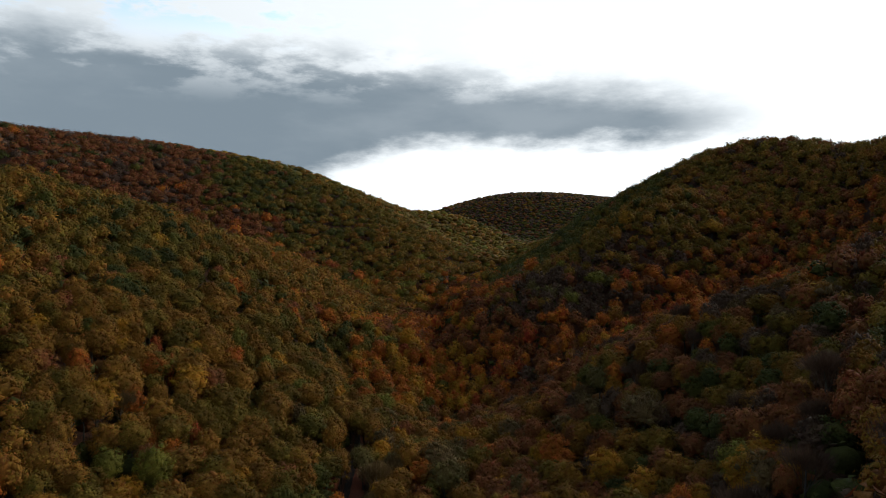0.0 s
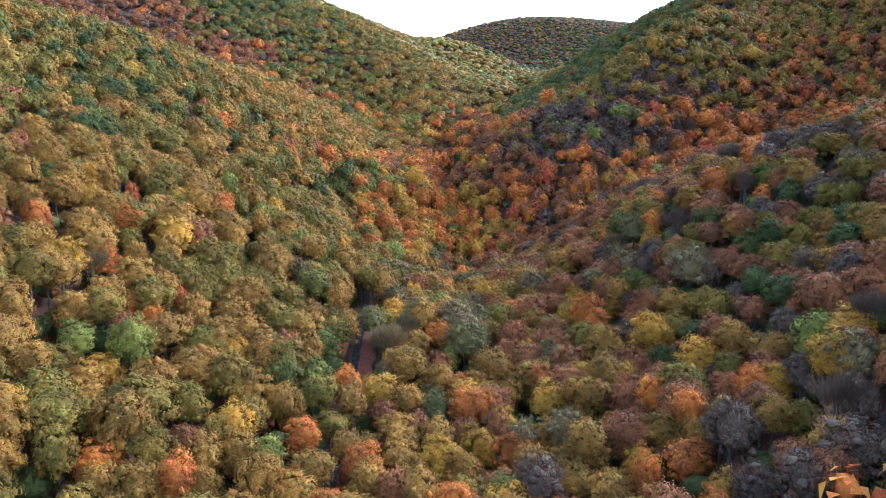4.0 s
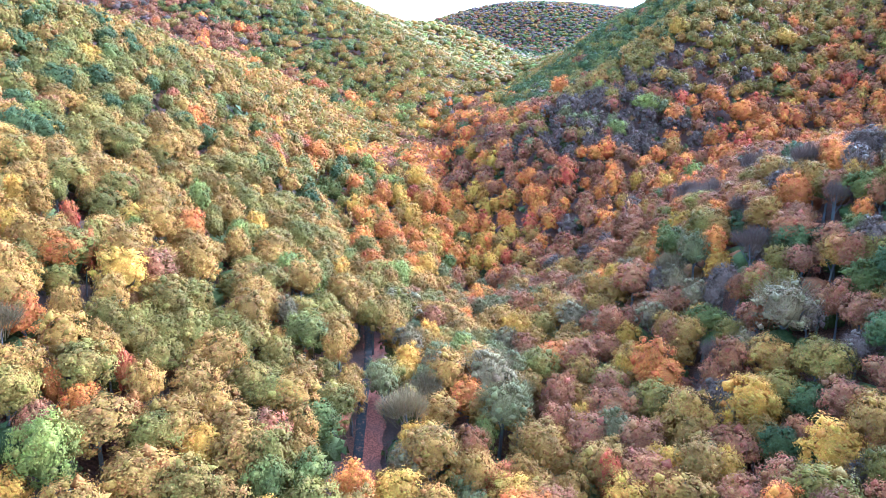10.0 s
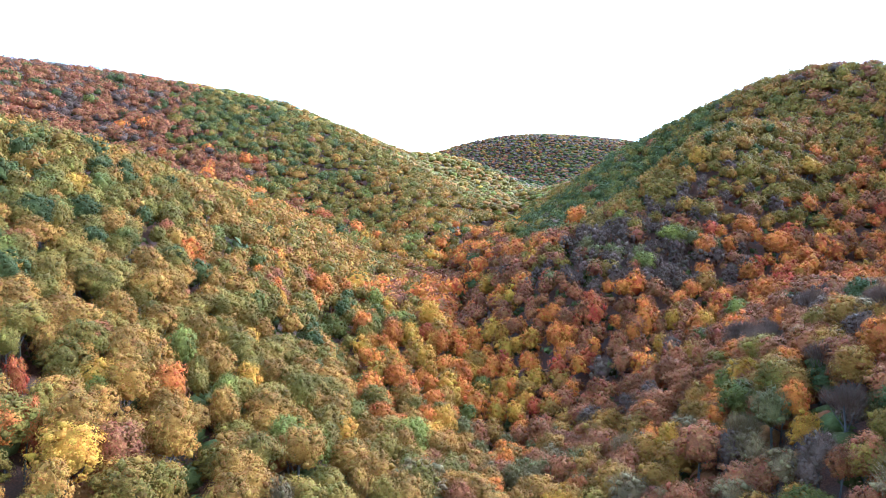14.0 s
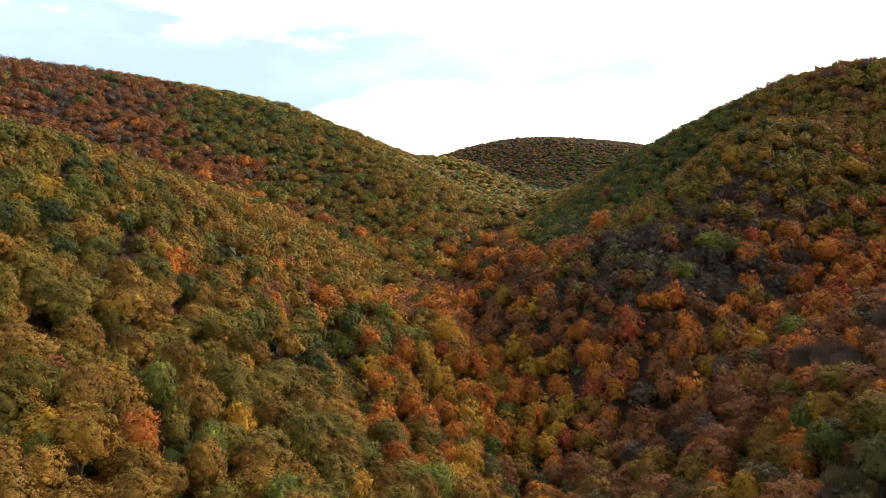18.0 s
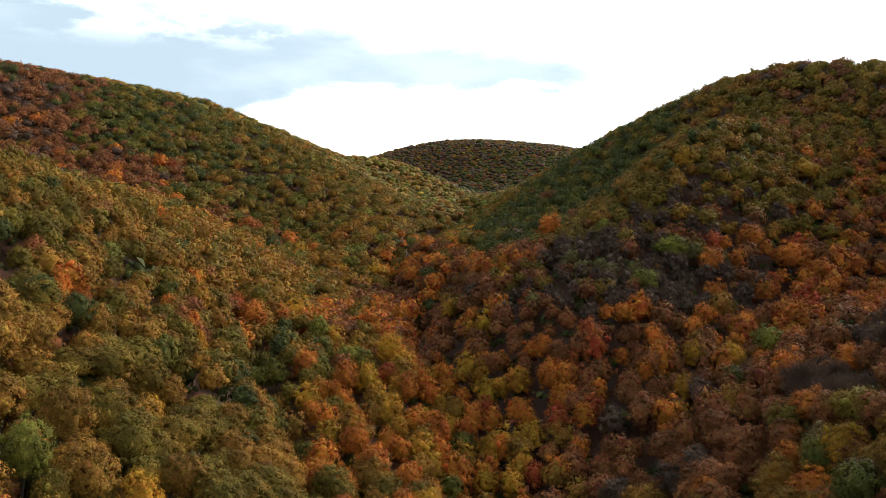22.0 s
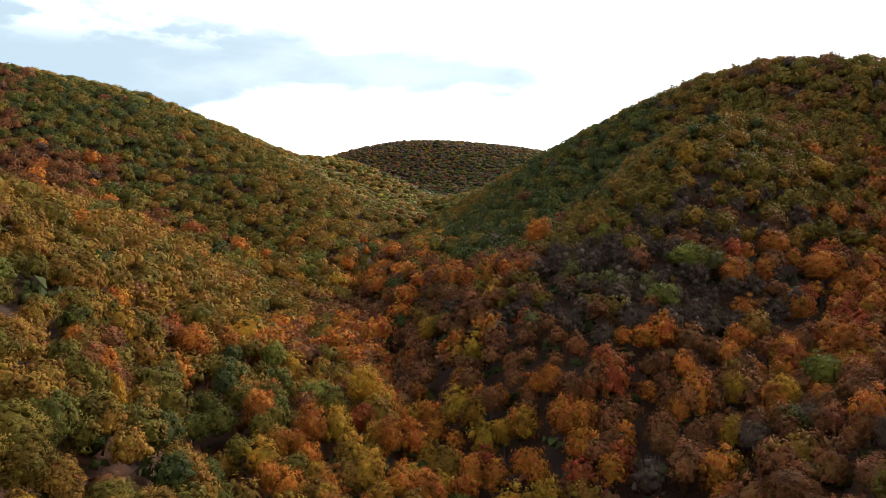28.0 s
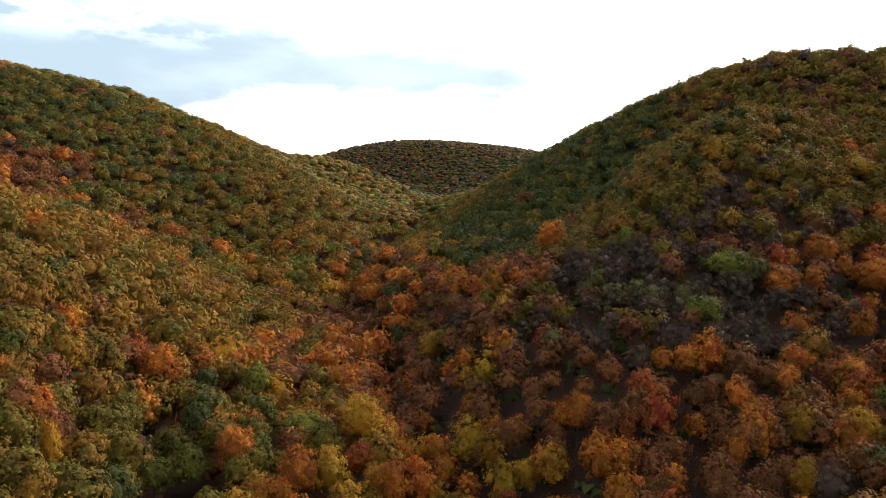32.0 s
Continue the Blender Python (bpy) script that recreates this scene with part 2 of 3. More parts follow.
LEAVES = {
    "green": foliage("green_leaves", (0.082, 0.080, 0.014), (0.125, 0.098, 0.016)),
    "dark": foliage("dark_green_leaves", (0.050, 0.056, 0.014), (0.066, 0.066, 0.015), 0.2),
    "lime": foliage("yellow_green_leaves", (0.170, 0.150, 0.020), (0.122, 0.112, 0.019)),
    "olive": foliage("olive_leaves", (0.122, 0.088, 0.013), (0.180, 0.104, 0.015)),
    "ochre": foliage("ochre_leaves", (0.255, 0.120, 0.017), (0.180, 0.092, 0.016)),
    "gold": foliage("gold_leaves", (0.41, 0.192, 0.018), (0.31, 0.165, 0.018), 0.3),
    "orange": foliage("orange_leaves", (0.46, 0.146, 0.019), (0.33, 0.102, 0.020), 0.3),
    "red": foliage("red_leaves", (0.30, 0.062, 0.020), (0.29, 0.105, 0.020), 0.3),
    "rust": foliage("rust_leaves", (0.225, 0.079, 0.024), (0.162, 0.063, 0.024)),
    "grey": foliage("sparse_grey_olive_leaves", (0.122, 0.100, 0.029), (0.126, 0.090, 0.030), 0.2),
    "bare": foliage("bare_grey_twigs", (0.106, 0.063, 0.039), (0.080, 0.048, 0.031), 0.1),
    "fawn": foliage("bare_fawn_twigs", (0.155, 0.100, 0.038), (0.125, 0.080, 0.032), 0.1),
}
BARK = bark("grey_bark", (0.065, 0.054, 0.044))
LITTER = litter("leaf_litter", (0.03, 0.015, 0.010), (0.11, 0.045, 0.022))
ASPHALT = asphalt()

# ---- the land ----
VALLEY_FLOOR = (11.9, 0.06743, 0.0292)
CANOPY = 14.0
# Name, centre, height, half-widths and turn of each hill.
WEST_HILLS = (
    ("left_shoulder", -256, 306.1, 101.4, 109, 174.9, -0.58),
    ("left_near", -254.4, 64.55, 98.89, 123.1, 69.33, 0.77),
    ("left_hill", -382.1, 908.1, 149.1, 199.8, 255.6, -0.46),
    ("left_spur", -109.4, 832.6, 45.26, 82.63, 203.9, 0.34),
    ("saddle", 20.76, 1125, 44.6, 44.41, 108.3, -0.61),
    ("left_far", -625.2, 1455, 125.3, 273.8, 320.3, 0.08),
    ("left_back", -459.8, 569.5, 88.57, 80.79, 150.6, 0.03),
    ("valley_bowl", 23.37, 277.8, -21.21, 45.61, 93.71, 0.11),
    ("left_flank", -69.58, 615.9, -45.2, 48.51, 170.4, 0.20),
    ("left_edge", -74.96, 330, 0.09839, 25.01, 60.03, 0.10),
    ("left_foot", -98.67, 550.3, 15.59, 38.27, 62.56, -0.14),
    ("left_crest", -171.8, 412.7, 2.358, 60.65, 31.49, -0.12),
    ("left_top", -199.9, 699.9, -0.931, 80.19, 80.23, -0.00),
)
EAST_HILLS = (
    ("right_hill", 293.5, 643.3, 117.8, 92.4, 194.5, 0.17),
    ("right_spur", 143.4, 508.8, 61.26, 43.55, 79.34, -0.55),
    ("right_brow", 341.1, 412, 88.73, 117, 53.81, 0.94),
    ("right_near", 191.7, 265.3, 56.6, 112.7, 40.61, 0.12),
    ("right_mouth", 187.2, 87.7, 119.2, 90.26, 67.93, -0.58),
    ("far_hill", 225.8, 1831, 170.8, 388.6, 179, -0.79),
    ("right_back", 512.4, 987, 91.9, 251.7, 266.5, -0.20),
    ("right_flank", 133.2, 704, 15.12, 36.32, 92.33, -0.34),
    ("right_edge", 59.72, 479.9, 0.5515, 44.99, 89.83, 0.10),
    ("right_rib", 33.9, 432.3, 17.05, 32.68, 72.44, 0.09),
    ("valley_knoll", -15.98, 387.6, 9.011, 10.73, 45.96, 0.02),
    ("right_crest", 118.3, 332.1, 18.06, 57.55, 23.48, 0.76),
    ("upper_valley", 44.77, 799.3, -23.85, 40.14, 109.6, -0.21),
    ("far_top", 257.2, 1747, -8.807, 147.1, 112.9, 0.04),
    ("right_top", 222.8, 594.9, -14.64, 40.68, 47.04, -0.02),
    ("right_toe", 92.33, 339, 3.745, 47.81, 10.4, 0.50),
)
HILLS = WEST_HILLS + EAST_HILLS


def cut(x, y, along, middle, depth_along, depth, width):
    """A narrow cut that follows the valley."""
    return np.interp(y, depth_along, depth) * np.exp(-np.abs(x - np.interp(y, along, middle)) / width)


# The gully at the foot of the western slope.
GULLY = (260, 300, 346, 390, 430, 480), (-30, -37, -48, -62, -73, -83)


def land(x, y):
    """Height of the ground, for arrays or numbers."""
    x, y = np.asarray(x, float), np.asarray(y, float)
    low, rise, back = VALLEY_FLOOR
    up = np.maximum(y - 150, 0)
    z = low - CANOPY + rise * up * np.exp(-up / 2500) + back * np.maximum(np.minimum(y - 150, 0), -1500)
    for _, cx, cy, high, wide, long, turn in HILLS:
        c, s = math.cos(turn), math.sin(turn)
        u, v = (c * (x - cx) + s * (y - cy)) / wide, (c * (y - cy) - s * (x - cx)) / long
        z = z + high * np.exp(-0.5 * (u * u + v * v))
    # The brook's cut along the valley, and the gully.
    z = z - cut(x, y, (250, 330, 420, 500, 580, 650, 720, 810, 930, 1030), (-3.6, -2.1, -8.3, 6.3, -10.7, -2.1, 24.6, 27.6, 91.8, 91.2), (200, 300, 400, 480, 620, 780, 950, 1150), (0, 5, 10, 20, 23, 25, 18, 0), 14.0)
    z = z - cut(x, y, *GULLY, (260, 300, 346, 390, 430, 480), (0, 4, 14, 17, 9, 0), 8.5)
    return z + 0.7 * np.sin(x * 0.083 + 0.6 * np.sin(y * 0.05)) * np.sin(y * 0.071 + 1.3) + 0.3 * np.sin(x * 0.23 + y * 0.19)


def mesh_of(name, verts, faces, material, smooth=False):
    """A mesh from arrays of points and of equal-sided faces."""
    mesh = bpy.data.meshes.new(name)
    verts, faces = np.asarray(verts, np.float32), np.asarray(faces, np.int32)
    sides = faces.shape[1]
    mesh.vertices.add(len(verts))
    mesh.vertices.foreach_set("co", verts.ravel())
    mesh.loops.add(faces.size)
    mesh.loops.foreach_set("vertex_index", faces.ravel())
    mesh.polygons.add(len(faces))
    mesh.polygons.foreach_set("loop_start", np.arange(0, faces.size, sides, dtype=np.int32))
    mesh.polygons.foreach_set("use_smooth", np.full(len(faces), smooth))
    mesh.materials.append(material)
    mesh.update(calc_edges=True)
    return mesh


def grid_faces(rows, columns):
    i = (np.arange(rows - 1)[:, None] * columns + np.arange(columns - 1)[None]).ravel()
    return np.stack([i, i + 1, i + 1 + columns, i + columns], 1)


def make_ground():
    side = np.concatenate([-np.geomspace(4500, 760, 14), np.arange(-740, 745, 8.0), np.geomspace(760, 4500, 14)])
    along = np.concatenate([-np.geomspace(3500, 330, 12), np.arange(-310, 2305, 8.0), np.geomspace(2320, 4500, 12)])
    x, y = np.meshgrid(side, along)
    verts = np.stack([x.ravel(), y.ravel(), land(x, y).ravel()], 1)
    tagged(new("ground", mesh_of("ground", verts, grid_faces(len(along), len(side)), LITTER, True)), "forest floor of brown fallen leaves over a steep valley", "ground", kind="structure")


make_ground()


def road_line(y):
    """The lane's middle, east of the origin."""
    y = np.asarray(y, float)
    return sum(np.interp(y + d, (120, 160, 200, 245, 300, 346, 362, 390, 430, 500, 640), (-24, -26, -26.5, -28, -36.5, -46, -53, -67, -81, -92, -110)) for d in (-12, -4, 4, 12)) / 4


def make_strip(name, left, right, lift, material, label, category, wavy=0.0):
    y = np.arange(-200, 640, 2.0)
    mid = road_line(y)
    edge = wavy * np.sin(y * 0.9) + wavy * 0.7 * np.sin(y * 0.37 + 1)
    across = np.linspace(0, 1, 7)[None]
    x = (mid + left - edge)[:, None] * (1 - across) + (mid + right + edge)[:, None] * across
    yy = np.repeat(y[:, None], 7, 1)
    level = land(mid, y)[:, None] + 0 * x
    natural = land(x, yy)
    z = np.maximum(level, natural) + lift * (1 - (2 * across - 1) ** 6) - 0.25 * (np.abs(2 * across - 1) > 0.99)
    tagged(new(name, mesh_of(name, np.stack([x.ravel(), yy.ravel(), z.ravel()], 1), grid_faces(len(y), 7), material, True)), label, category, kind="structure")


VERGE = litter("red_leaf_verge", (0.09, 0.032, 0.018), (0.27, 0.085, 0.045))
make_strip("verge", -1.7, 4.2, 0.12, VERGE, "roadside verge deep in red-brown fallen leaves", "verge", 0.3)
make_strip("road", -1.5, 0.9, 0.25, ASPHALT, "narrow dark asphalt lane with drifted leaves along the valley floor", "road", 0.06)


# ---- trees ----
def ball(cuts):
    bm = bmesh.new()
    bmesh.ops.create_icosphere(bm, subdivisions=cuts, radius=1.0)
    verts, faces = np.array([v.co[:] for v in bm.verts]), np.array([[v.index for v in f.verts] for f in bm.faces])
    bm.free()
    return verts, faces


BALLS = {1: ball(1), 0: (np.array([(1, 0, 0), (-1, 0, 0), (0, 1, 0), (0, -1, 0), (0, 0, 1), (0, 0, -1)], float),
                         np.array([(0, 2, 4), (2, 1, 4), (1, 3, 4), (3, 0, 4), (2, 0, 5), (1, 2, 5), (3, 1, 5), (0, 3, 5)]))}


def crown_shape(rng, lobes, leaves, size, tall=1.25, spread=0.62, lobe=0.44):
    """A crown of uneven leafy lobes with loose sprays standing out of them; half-width 1, round its own middle."""
    turn, verts, faces, count = rng.uniform(0, 6.28), [], [], 0
    unit, skin = BALLS[0]
    full = lobes > 12
    if full:
        # A dark heart of inner foliage that closes the view through the crown.
        core, faces = BALLS[1][0] * rng.uniform(0.5, 0.64, (len(BALLS[1][0]), 1)) * np.array((1, 1, tall)), [BALLS[1][1]]
        verts, count = [core], len(core)
    for k in range(lobes):
        z = 1 - 1.7 * (k + 0.5) / lobes
        a = turn + k * 2.39996 + rng.uniform(-0.35, 0.35)
        ring = math.sqrt(max(0.0, 1 - z * z))
        way = np.array((ring * math.cos(a), ring * math.sin(a), z))
        middle = way * spread * (rng.uniform(0.74, 1.2) if full else rng.uniform(0.62, 1.2)) * np.array((1, 1, tall))
        big = lobe * rng.uniform(0.66, 1.3)
        # Each lobe is turned its own way and lies well within its sprays.
        tip = np.linalg.qr(rng.normal(size=(3, 3)))[0]
        inner = rng.uniform(0.4, 0.74, (len(unit), 1)) if full else rng.uniform(0.56, 0.9, (len(unit), 1))
        p = middle + (unit * inner * np.array((1.2, 0.95, 0.8))) @ tip * big
        verts.append(p)
        faces.append((skin if np.linalg.det(tip) > 0 else skin[:, ::-1]) + count)
        count += len(p)
        n = leaves // lobes
        if not n:
            continue
        d = rng.normal(size=(n * 3, 3))
        d /= np.linalg.norm(d, axis=1)[:, None]
        d = d[(d @ way > -0.35) & (d[:, 2] > -0.5)][:n]
        p = middle + d * big * (0.5 + 0.68 * rng.uniform(0, 1, (len(d), 1)) ** 0.8) * np.array((1, 1, 0.95))
        up = d * 0.5 + way * 0.72 + rng.normal(size=d.shape) * 0.26 + np.array((0, 0, 0.1))
        up /= np.linalg.norm(up, axis=1)[:, None]
        side = np.cross(up, rng.normal(size=d.shape))
        side /= np.linalg.norm(side, axis=1)[:, None]
        other = np.cross(up, side)
        s = size * rng.uniform(0.55, 1.45, (len(d), 1))
        corners = (side * s * 1.7, other * s * 0.8 - side * s * 0.6, -other * s * 0.8 - side * s * 0.8)
        p = np.stack([p + c for c in corners], 1).reshape(-1, 3)
        faces.append(np.arange(len(p)).reshape(-1, 3) + count)
        verts.append(p)
        count += len(p)
    return np.concatenate(verts), np.concatenate(faces)


def dome_shape(rng, leaves, size, tall=1.2):
    """A crown seen from afar: one lumpy dome with leafy tufts on it."""
    unit, skin = BALLS[1]
    lumps = rng.normal(size=(7, 3))
    lumps[:, 2] = np.abs(lumps[:, 2]) * 0.8
    lumps /= np.linalg.norm(lumps, axis=1)[:, None]
    swell = lambda d: 0.72 + 0.38 * np.exp(5.0 * ((d @ lumps.T).max(1) - 1))
    shape = np.array((1, 1, tall))
    leafy = leaves > 100
    verts = unit * (swell(unit) * (rng.uniform(0.58, 0.86, len(unit)) if leafy else rng.uniform(0.92, 1.06, len(unit))))[:, None] * shape
    d = rng.normal(size=(leaves * 2, 3))
    d /= np.linalg.norm(d, axis=1)[:, None]
    d = d[d[:, 2] > -0.3][:leaves]
    p = d * (swell(d) * (0.7 + 0.46 * rng.uniform(0, 1, len(d)) ** 0.7 if leafy else rng.uniform(0.9, 1.1, len(d))))[:, None] * shape
    side = np.cross(d + rng.normal(size=d.shape) * 0.4, rng.normal(size=d.shape))
    side /= np.linalg.norm(side, axis=1)[:, None]
    other = np.cross(d, side)
    s = size * rng.uniform(0.6, 1.35, (len(d), 1))
    tufts = np.stack([p + side * s * 1.4, p + other * s * 0.9 - side * s * 0.6 + d * s * 0.3, p - other * s * 0.9 - side * s * 0.8], 1).reshape(-1, 3)
    return both_shapes((verts, skin), (tufts, np.arange(len(tufts)).reshape(-1, 3)))


def twig_shape(rng, count, thick, tall=1.3, reach=0.5):
    """A leafless crown: a fan of thin twigs rising from the fork."""
    a, r = rng.uniform(0, 6.28, count), np.sqrt(rng.uniform(0.02, 1, count))
    tip = np.stack([r * np.cos(a), r * np.sin(a), tall * (np.sqrt(np.maximum(0.02, 1 - 0.85 * r * r)) - 0.05) * rng.uniform(0.5, 1.2, count)], 1)
    fork = tip * np.array((0.35, 0.35, 0.0)) + np.array((0, 0, -0.75)) + np.array((0, 0, 0.7)) * rng.uniform(0, 1, (count, 1))
    foot = fork + (tip - fork) * rng.uniform(reach, reach + 0.4, (count, 1))
    tip = tip + rng.normal(size=tip.shape) * 0.06
    way = tip - foot
    side = np.cross(way, rng.normal(size=way.shape))
    side *= thick / np.linalg.norm(side, axis=1)[:, None]
    verts = np.stack((foot - side, foot + side, tip), 1).reshape(-1, 3)
    return verts, np.arange(len(verts)).reshape(-1, 3)


def fans_shape(rng, fans, twigs, thick, tall=1.35):
    """A leafless crown: several leaning fans of branches and twigs, of uneven height."""
    shape = twig_shape(rng, fans * 6, thick * 2.2, tall * 0.8, 0.0)
    for k in range(fans):
        a, out = k * 2.39996 + rng.uniform(-0.4, 0.4), 0.55 * math.sqrt((k + 0.3) / fans) + rng.uniform(-0.06, 0.06)
        verts, faces = twig_shape(rng, twigs // fans, thick / 0.55, tall, 0.35)
        verts = verts * 0.55 * rng.uniform(0.8, 1.2)
        lean = np.array((math.cos(a), math.sin(a), 0)) * out
        verts = verts + lean * (1 + 0.7 * verts[:, 2:]) + np.array((0, 0, tall * (0.42 - 0.5 * out) * rng.uniform(0.6, 1.3)))
        shape = both_shapes(shape, (verts, faces))
    return shape


def both_shapes(a, b):
    return np.concatenate([a[0], b[0]]), np.concatenate([a[1], b[1] + len(a[0])])


def pipe(points, radii, sides=7):
    """A tapered limb through the points."""
    points = np.asarray(points, float)
    verts = []
    for p, r in zip(points, radii):
        a = np.arange(sides) * 2 * math.pi / sides
        verts.append(np.stack([p[0] + r * np.cos(a), p[1] + r * np.sin(a), np.full(sides, p[2])], 1))
    faces = []
    for k in range(len(points) - 1):
        for i in range(sides):
            j = (i + 1) % sides
            faces.append((k * sides + i, k * sides + j, (k + 1) * sides + j, (k + 1) * sides + i))
    return np.concatenate(verts), np.array(faces)


RNG = np.random.default_rng(7)
# Habit: crown half-height over half-width, middle of the crown over the ground for a tree 4 m in half-width.
HABITS = {
    "oak": dict(tall=1.05, lobes=40, spread=0.74, lobe=0.29),
    "beech": dict(tall=1.35, lobes=46, spread=0.72, lobe=0.27),
    "maple": dict(tall=1.4, lobes=36, spread=0.70, lobe=0.29),
    "hornbeam": dict(tall=1.2, lobes=48, spread=0.74, lobe=0.25),
}
CROWN_MESHES = {}
for habit, form in HABITS.items():
    CROWN_MESHES[habit] = []
    for _ in range(3):
        verts, faces = crown_shape(RNG, form["lobes"], 3300, 0.031, form["tall"], form["spread"], form["lobe"])
        CROWN_MESHES[habit].append(mesh_of(habit + "_crown", verts * 4.0, faces, LEAVES["olive"], True))
CROWN_MESHES["bare"] = []
for _ in range(3):
    verts, faces = fans_shape(RNG, 9, 2300, 0.0075)
    CROWN_MESHES["bare"].append(mesh_of("twig_crown", verts * 4.0, faces, LEAVES["bare"]))
CROWN_MESHES["sparse"] = []
for _ in range(3):
    verts, faces = both_shapes(crown_shape(RNG, 34, 2300, 0.024, 1.2, 0.72, 0.27), fans_shape(RNG, 7, 700, 0.007))
    CROWN_MESHES["sparse"].append(mesh_of("sparse_crown", verts * 4.0, faces, LEAVES["grey"], True))
TRUNK_MESH = mesh_of("trunk", *pipe([(0, 0, -0.8), (0, 0, 0.4), (0.06, 0.03, 3), (-0.05, 0.08, 6.5), (0.08, -0.04, 9.5), (0, 0, 12)], (0.42, 0.30, 0.24, 0.19, 0.12, 0.05)), BARK, True)
LIMB_MESH = mesh_of("limb", *pipe([(0, 0, 5.6), (0.7, 0.1, 6.9), (1.5, 0.05, 8.3), (2.3, -0.15, 10.0)], (0.12, 0.10, 0.07, 0.03), 6), BARK, True)

WORDS = {"green": "green-leaved", "dark": "dark green", "lime": "bright yellow-green", "olive": "olive-green and yellowing", "ochre": "ochre-brown", "gold": "golden yellow",
         "orange": "bright orange", "red": "crimson red", "rust": "rust-brown", "grey": "thin-leaved grey-green", "bare": "nearly leafless dark brown", "fawn": "nearly leafless fawn-brown"}
HABIT_OF = {"green": ("oak", "hornbeam"), "dark": ("oak", "hornbeam"), "lime": ("maple", "oak"), "olive": ("oak", "oak", "hornbeam"), "ochre": ("oak", "hornbeam", "beech"), "gold": ("maple", "beech"),
            "orange": ("beech", "maple"), "red": ("maple", "beech"), "rust": ("beech", "oak"), "grey": ("sparse",), "bare": ("sparse", "sparse", "bare"), "fawn": ("sparse", "sparse", "sparse", "bare")}
SPECIES = {("oak", "ochre"): "turkey_oak_tree", ("oak", "green"): "linden_tree", ("oak", "dark"): "linden_tree", ("oak", "rust"): "sessile_oak_tree", ("beech", "ochre"): "chestnut_tree", ("oak", "lime"): "ash_tree"}
NAMES = {"oak": "oak_tree", "beech": "beech_tree", "maple": "maple_tree", "hornbeam": "hornbeam_tree", "sparse": "hornbeam_tree", "bare": "bare_tree"}
models = {}


def plant(x, y, half_width, tint, where, lift=1.0):
    """One tree with its trunk, limbs and crown, its foot on the ground."""
    habit = HABIT_OF[tint][random.randrange(len(HABIT_OF[tint]))]
    kind = random.randrange(3)
    key = (habit, kind, tint)
    name = SPECIES.get((habit, tint), NAMES[habit])
    sort = name[:-5].replace("_", " ")
    wide = half_width / 4.0
    high = max(0.85, min(1.2, 0.6 + 0.4 * wide)) * random.uniform(0.9, 1.12) * lift
    z = float(land(x, y))
    size = Matrix.Diagonal((wide * random.uniform(0.86, 1.18), wide * random.uniform(0.86, 1.18), high, 1))
    m = pose(x, y, z, random.uniform(-6, 6), random.uniform(-6, 6), random.uniform(0, 360))
    if key in models:
        first = models[key]
        tree = copy_thing(first, m @ size @ Matrix.Diagonal([1 / s for s in first.scale] + [1]))
        return tagged(tree, f"{WORDS[tint]} {sort} tree in autumn {where}")
    tree = new(name)
    tree.matrix_basis = m @ size
    crown = new("crown", CROWN_MESHES[habit][kind])
    crown.parent, crown.location = tree, (0, 0, 9.4)
    crown.material_slots[0].link = "OBJECT"
    crown.material_slots[0].material = LEAVES[tint]
    trunk = new("trunk", TRUNK_MESH)
    trunk.parent = tree
    for k in range(2):
        limb = new("limb", LIMB_MESH)
        limb.parent, limb.rotation_euler = tree, (0, 0, k * 2.1 + kind)
        limb.location = (0, 0, -0.9 * k)
    models[key] = tree
    return tagged(tree, f"{WORDS[tint]} {sort} tree in autumn {where}", "tree", f"{sort} trees of the valley")


# ---- what grows where: stands of mixed woodland, with centre, reach and shares ----
def stand(x, y, wide, long, **shares):
    return x, y, wide, long, shares


